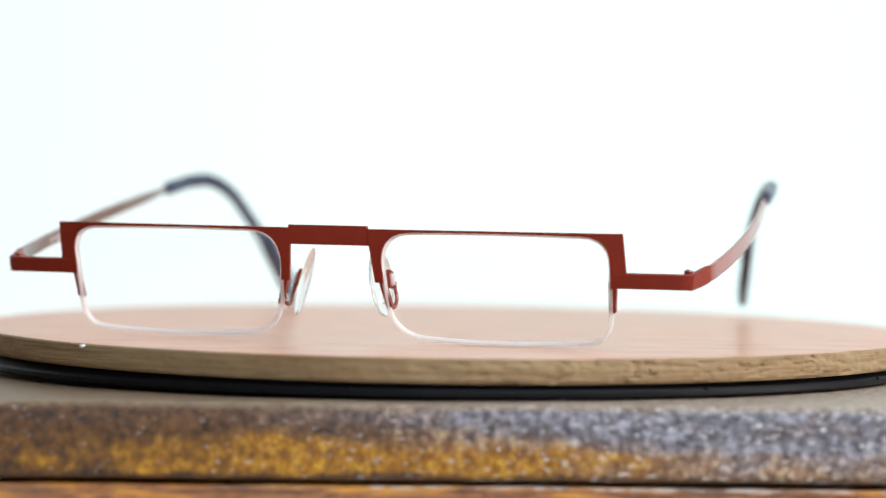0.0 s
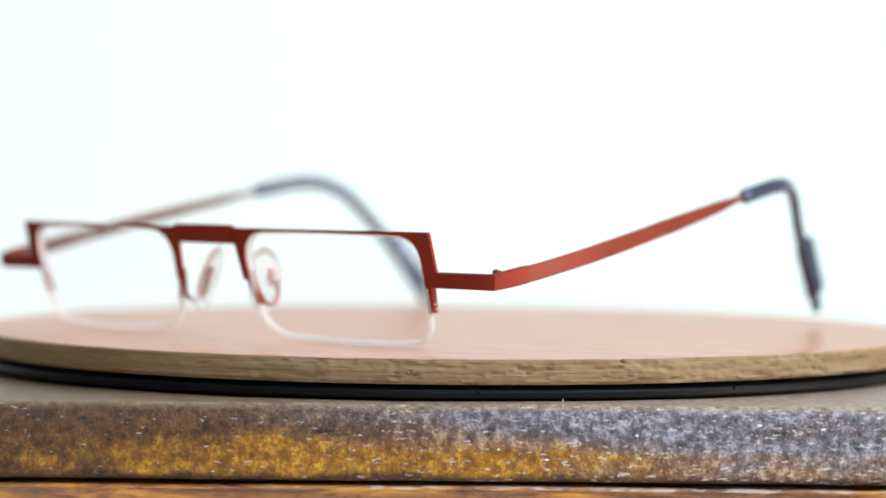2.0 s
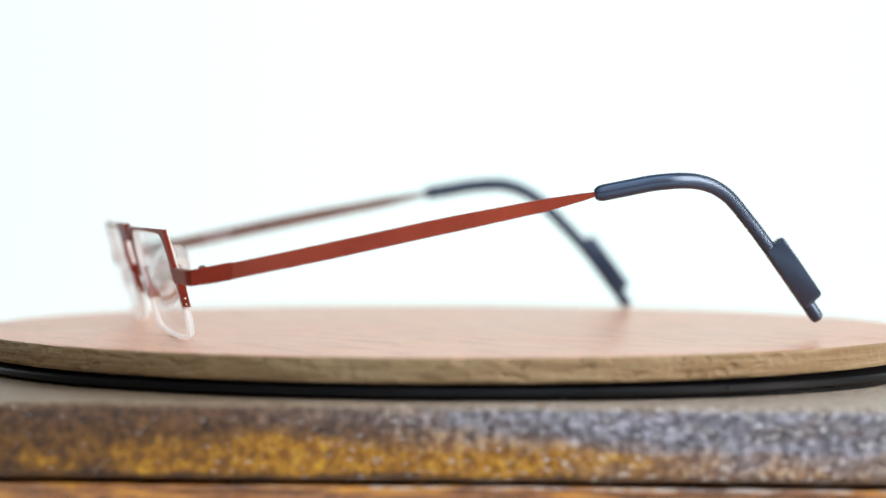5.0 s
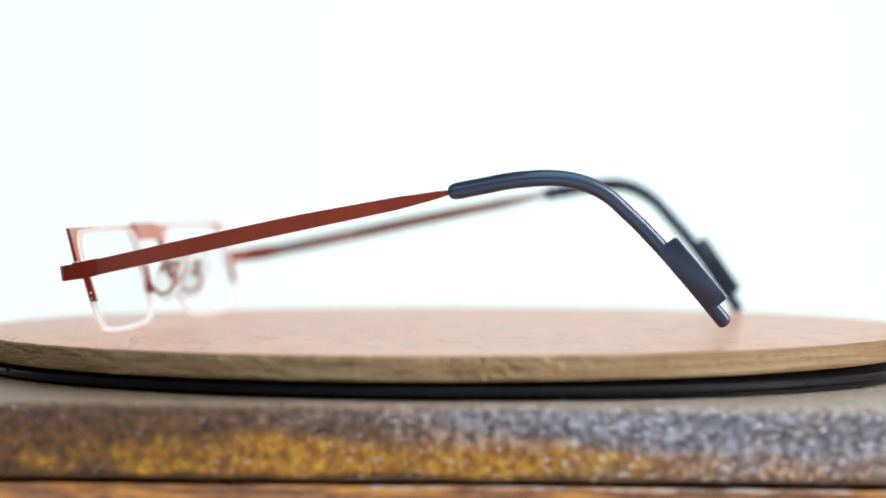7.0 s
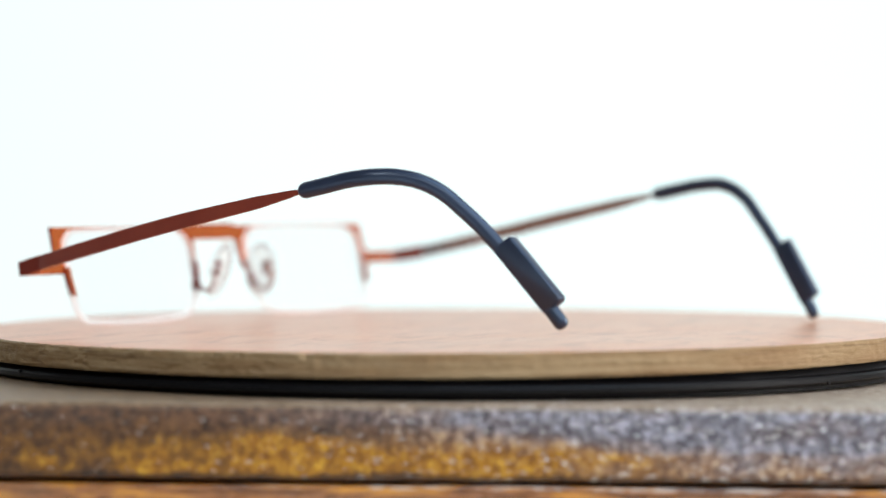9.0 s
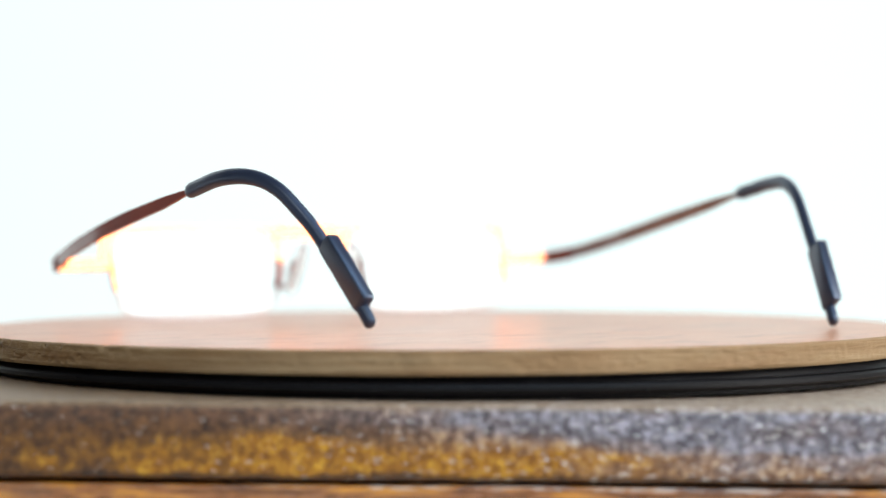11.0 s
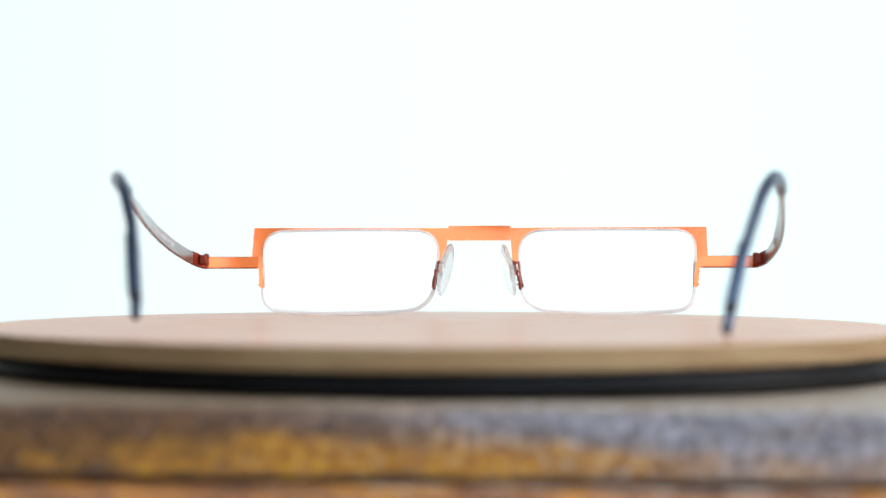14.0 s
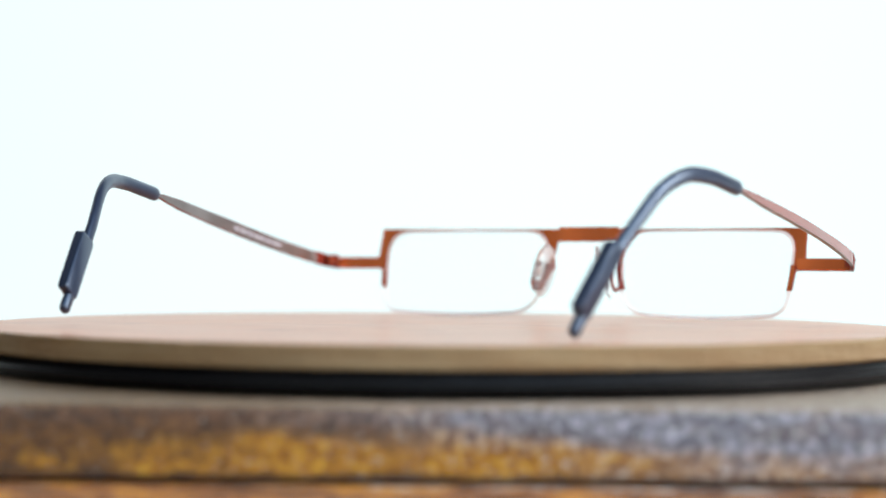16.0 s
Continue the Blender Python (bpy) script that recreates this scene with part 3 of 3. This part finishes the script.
def temple(side, root):
    # end piece: out along the front, round the corner, back to the joint
    pts, hs = [], []
    for k in range(8):
        x = 55.2 + (68.0 - 55.2) * k / 7
        pts.append(front(side * x, 14.05, 0.4))
        hs.append(2.95 * MM)
    corner = front(side * 68.5, 14.05, 0.5)
    joint = at(side, 11.4, 14.6)
    pts += [corner + Vector((side * 0.28, 0.35, 0.02)) * MM]
    for k in range(1, 6):
        pts.append((corner + Vector((side * 0.35, 0.9, 0.08)) * MM).lerp(joint, k / 5))
    hs += [3.05 * MM, 3.1 * MM] + [3.3 * MM] * 4
    bm = ribbon(pts, hs, 1.0 * MM, [-side * f for f in (0.27, 0.27, 0.27, 0.27, 0.27, 0.25, 0.21, 0.16, 0.11, 0.06, 0.03, 0, 0, 0)])
    bm.faces.ensure_lookup_table()
    bmesh.ops.recalc_face_normals(bm, faces=bm.faces)
    for f in bm.faces:
        if f.normal.y > 0.6 and f.calc_center_median().x * side < 68.0 * MM:
            f.material_index = 1
    shift = corner.copy()
    bmesh.ops.translate(bm, verts=bm.verts, vec=-shift)
    end = part("end_piece", bm, [RED_SHADED, ORANGE], root, "flat red end piece bent round the corner")
    end.location = shift
    # hinge: a small leaf on the end piece, three knuckles and a screw, on the inside of the corner
    base = at(side, 6.2, 14.0) + Vector((-side * 1.25, 0, 0)) * MM - shift
    bm = bmesh.new()
    bmesh.ops.create_cube(bm, size=1)
    bmesh.ops.scale(bm, vec=(1.3 * MM, 3.6 * MM, 2.3 * MM), verts=bm.verts)
    bmesh.ops.bevel(bm, geom=bm.edges[:], offset=0.25 * MM, segments=2, affect="EDGES")
    bmesh.ops.translate(bm, verts=bm.verts, vec=base + Vector((side * 0.35, 1.3, 0.1)) * MM)
    part("hinge_leaf", bm, RED, end, "small dark red hinge leaf")
    for dz in (-0.85, 0.05, 0.95):
        c = base + Vector((-side * 0.15, 0, dz)) * MM
        part("hinge_knuckle", tube([c + Vector((0, 0, -0.41 * MM)), c + Vector((0, 0, -0.36 * MM)), c + Vector((0, 0, 0.36 * MM)), c + Vector((0, 0, 0.41 * MM))], [0.70 * MM, 0.78 * MM, 0.78 * MM, 0.70 * MM], 14), RED, end)
    c = base + Vector((-side * 0.15, 0, 1.36)) * MM
    part("hinge_screw", tube([c, c + Vector((0, 0, 0.16 * MM)), c + Vector((0, 0, 0.26 * MM))], [0.5 * MM, 0.5 * MM, 0.34 * MM], 12), STEEL, end, "tiny steel hinge screw")
    # temple strip
    keys = [(10.4, 14.35), (27, 17.95), (49.4, 22.9), (71, 27.35), (81.2, 29.55)]
    line = smooth_line([(0, y, z) for y, z in keys], 42)
    pts, hs, tilt = [], [], []
    for p in line:
        pts.append(at(side, p.y, p.z))
        h = np.interp(p.y, (10, 30, 52, 71, 78.5, 81), (3.05, 3.2, 3.1, 2.5, 1.5, 0.9))
        hs.append(float(h) * MM)
        tilt.append(-side * (0.0 if side > 0 else -0.40) * float(np.interp(p.y, (12, 34), (0, 1))))
    bm = ribbon(pts, hs, 0.8 * MM, tilt)
    bmesh.ops.recalc_face_normals(bm, faces=bm.faces)
    bm.faces.ensure_lookup_table()
    for k in range(len(pts) - 1):
        for f in ((1,) if side > 0 else (0, 2, 3, 4, 5, 6, 7)):
            bm.faces[8 * k + f].material_index = 1
    grip = at(side, 10.4, 14.35)
    bmesh.ops.translate(bm, verts=bm.verts, vec=-grip)
    strip = part("temple", bm, [RED, BROWN], root, "long flat red metal temple arm, brown inside")
    strip.location = grip
    # unreadable print on the inner face
    y = 26.0
    for w in ((3.4, 2.4, 4.6, 1.6, 3.0, 2.2) if side > 0 else (2.2, 3.2)):
        q = [at(side, y + w * k / 4, float(np.interp(y + w * k / 4, [a for a, _ in keys], [b for _, b in keys]))) for k in range(5)]
        lean = -side * (0.0 if side > 0 else -0.40) * float(np.interp(y, (12, 34), (0, 1)))
        inner = Vector((-side * math.cos(lean), 0, -side * math.sin(lean)))
        q = [p + inner * 0.43 * MM for p in q]
        part("print_bar", ribbon(q, [0.95 * MM] * 5, 0.06 * MM, [lean] * 5), GREY_PRINT, strip, "pale unreadable print").location = -grip
        y += w + 0.6
    # sleeve with its paddle
    keys = [(80.9, 29.5), (81.9, 29.7), (87.7, 30.85), (92.9, 31.85), (99.1, 32.4), (103.2, 32.1), (106.8, 31.05), (110.2, 29.1), (113.5, 26.1), (117.7, 22.0), (123.0, 16.5), (127.7, 11.0), (132.7, 4.9)]
    line = smooth_line([(0, a, b) for a, b in keys], 70)
    pts = [at(side, p.y, p.z) for p in line]
    rad = [float(np.interp(p.y, (80, 98, 112, 133), (1.62, 1.58, 1.45, 1.45))) * MM for p in line]
    # rounded mouth and tip of the sleeve
    ahead, behind = (pts[1] - pts[0]).normalized(), (pts[-2] - pts[-1]).normalized()
    mouth, tip = pts[0], pts[-1]
    first = next(k for k, p in enumerate(pts) if (p - mouth).length > 2.1 * MM)
    pts = [mouth + ahead * f * MM for f in (0.0, 0.1, 0.4, 0.9, 1.6)] + pts[first:-2] + [tip + behind * f * MM for f in (1.2, 0.6, 0.2, -0.05, -0.15)]
    rad = [f * MM for f in (0.62, 0.92, 1.22, 1.46, 1.6)] + rad[first:-2] + [f * MM for f in (1.45, 1.38, 1.15, 0.8, 0.35)]
    sl = part("sleeve", tube(pts, rad, 16, 0.76), SLEEVE, strip, "bent slate-blue plastic ear sleeve")
    sl.location = -grip
    o, d, nrm = Vector((123.0, 16.5)), Vector((0.65, -0.76)), Vector((0.76, 0.65))
    prof = []
    for cx, cn, q in ((-4.0, 3.35, 0), (11.4, 3.35, 1), (11.4, -1.32, 2), (-4.2, -1.32, 3)):
        r = 0.7
        for k in range(5):
            a = math.pi / 2 * (k / 4) + (math.pi, math.pi / 2, 0, -math.pi / 2)[q]
            ca, sa = math.cos(math.pi - math.pi / 2 * (q + k / 4)), math.sin(math.pi - math.pi / 2 * (q + k / 4))
            sx = (1, -1, -1, 1)[q]
            sn = (-1, -1, 1, 1)[q]
            prof.append(o + d * (cx + sx * r + r * ca) + nrm * (cn + sn * r + r * sa))
    rings = []
    for off, ins in ((-1.2, 0.5), (-1.05, 0.15), (-0.75, 0.0), (0.75, 0.0), (1.05, 0.15), (1.2, 0.5)):
        cen = sum(prof, Vector((0, 0))) / len(prof)
        ring = []
        for p in prof:
            v = p - cen
            p2 = cen + v * (1 - ins / max(v.length, 0.1))
            back = (p2 - o).dot(nrm)
            foot = p2 - nrm * back
            ring.append(at(side, foot.x, foot.y) + Vector((side * off, nrm.x * back, nrm.y * back)) * MM)
        rings.append(ring)
    part("paddle", loft(rings), SLEEVE, sl, "flat slate plastic paddle near the tip")


PLATTER, DISC, GLASSES = platter(), wooden_disc(), glasses()


# ---- what moves: the platter, the disc and the eyeglasses turn together ----
def motions():
    turn = ((0, 0.0), (1, -12.04), (2, -24.09), (3, -36.16), (4, -48.20), (5, -60.05), (6.5, -77.81), (8, -95.93), (9, -108.09), (10, -120.1), (11.5, -138.10), (12.5, -150.1), (13.5, -162.09), (14.75, -176.7), (16.0, -191.23))
    # the camera hunts for focus: the glasses' front, the disc's edge, the near arm, the far front, the middle
    focus = ((0, -0.068), (1.3, -0.068), (1.65, -0.098), (2.85, -0.100), (3.12, -0.064), (4, -0.058), (6.5, -0.060), (9.2, -0.058), (11.55, -0.060), (11.82, 0.058), (14.65, 0.060), (14.92, 0.004), (16.0, 0.0))
    walk(FOCUS, [(t, pose(0, y, LIFT)) for t, y in focus])
    seat = pose(-0.02219, -0.06534, 0, 0, 0, -15.896)
    times = [0.5 * k for k in range(33)]
    for thing, m in ((PLATTER, pose(0, 0, 0)), (DISC, pose(0, 0, 0)), (GLASSES, seat)):
        walk(thing, [(t, pose(0, 0, LIFT, 0, 0, a) @ m) for t, a in zip(times, np.interp(times, [r[0] for r in turn], [r[1] for r in turn]))])


motions()
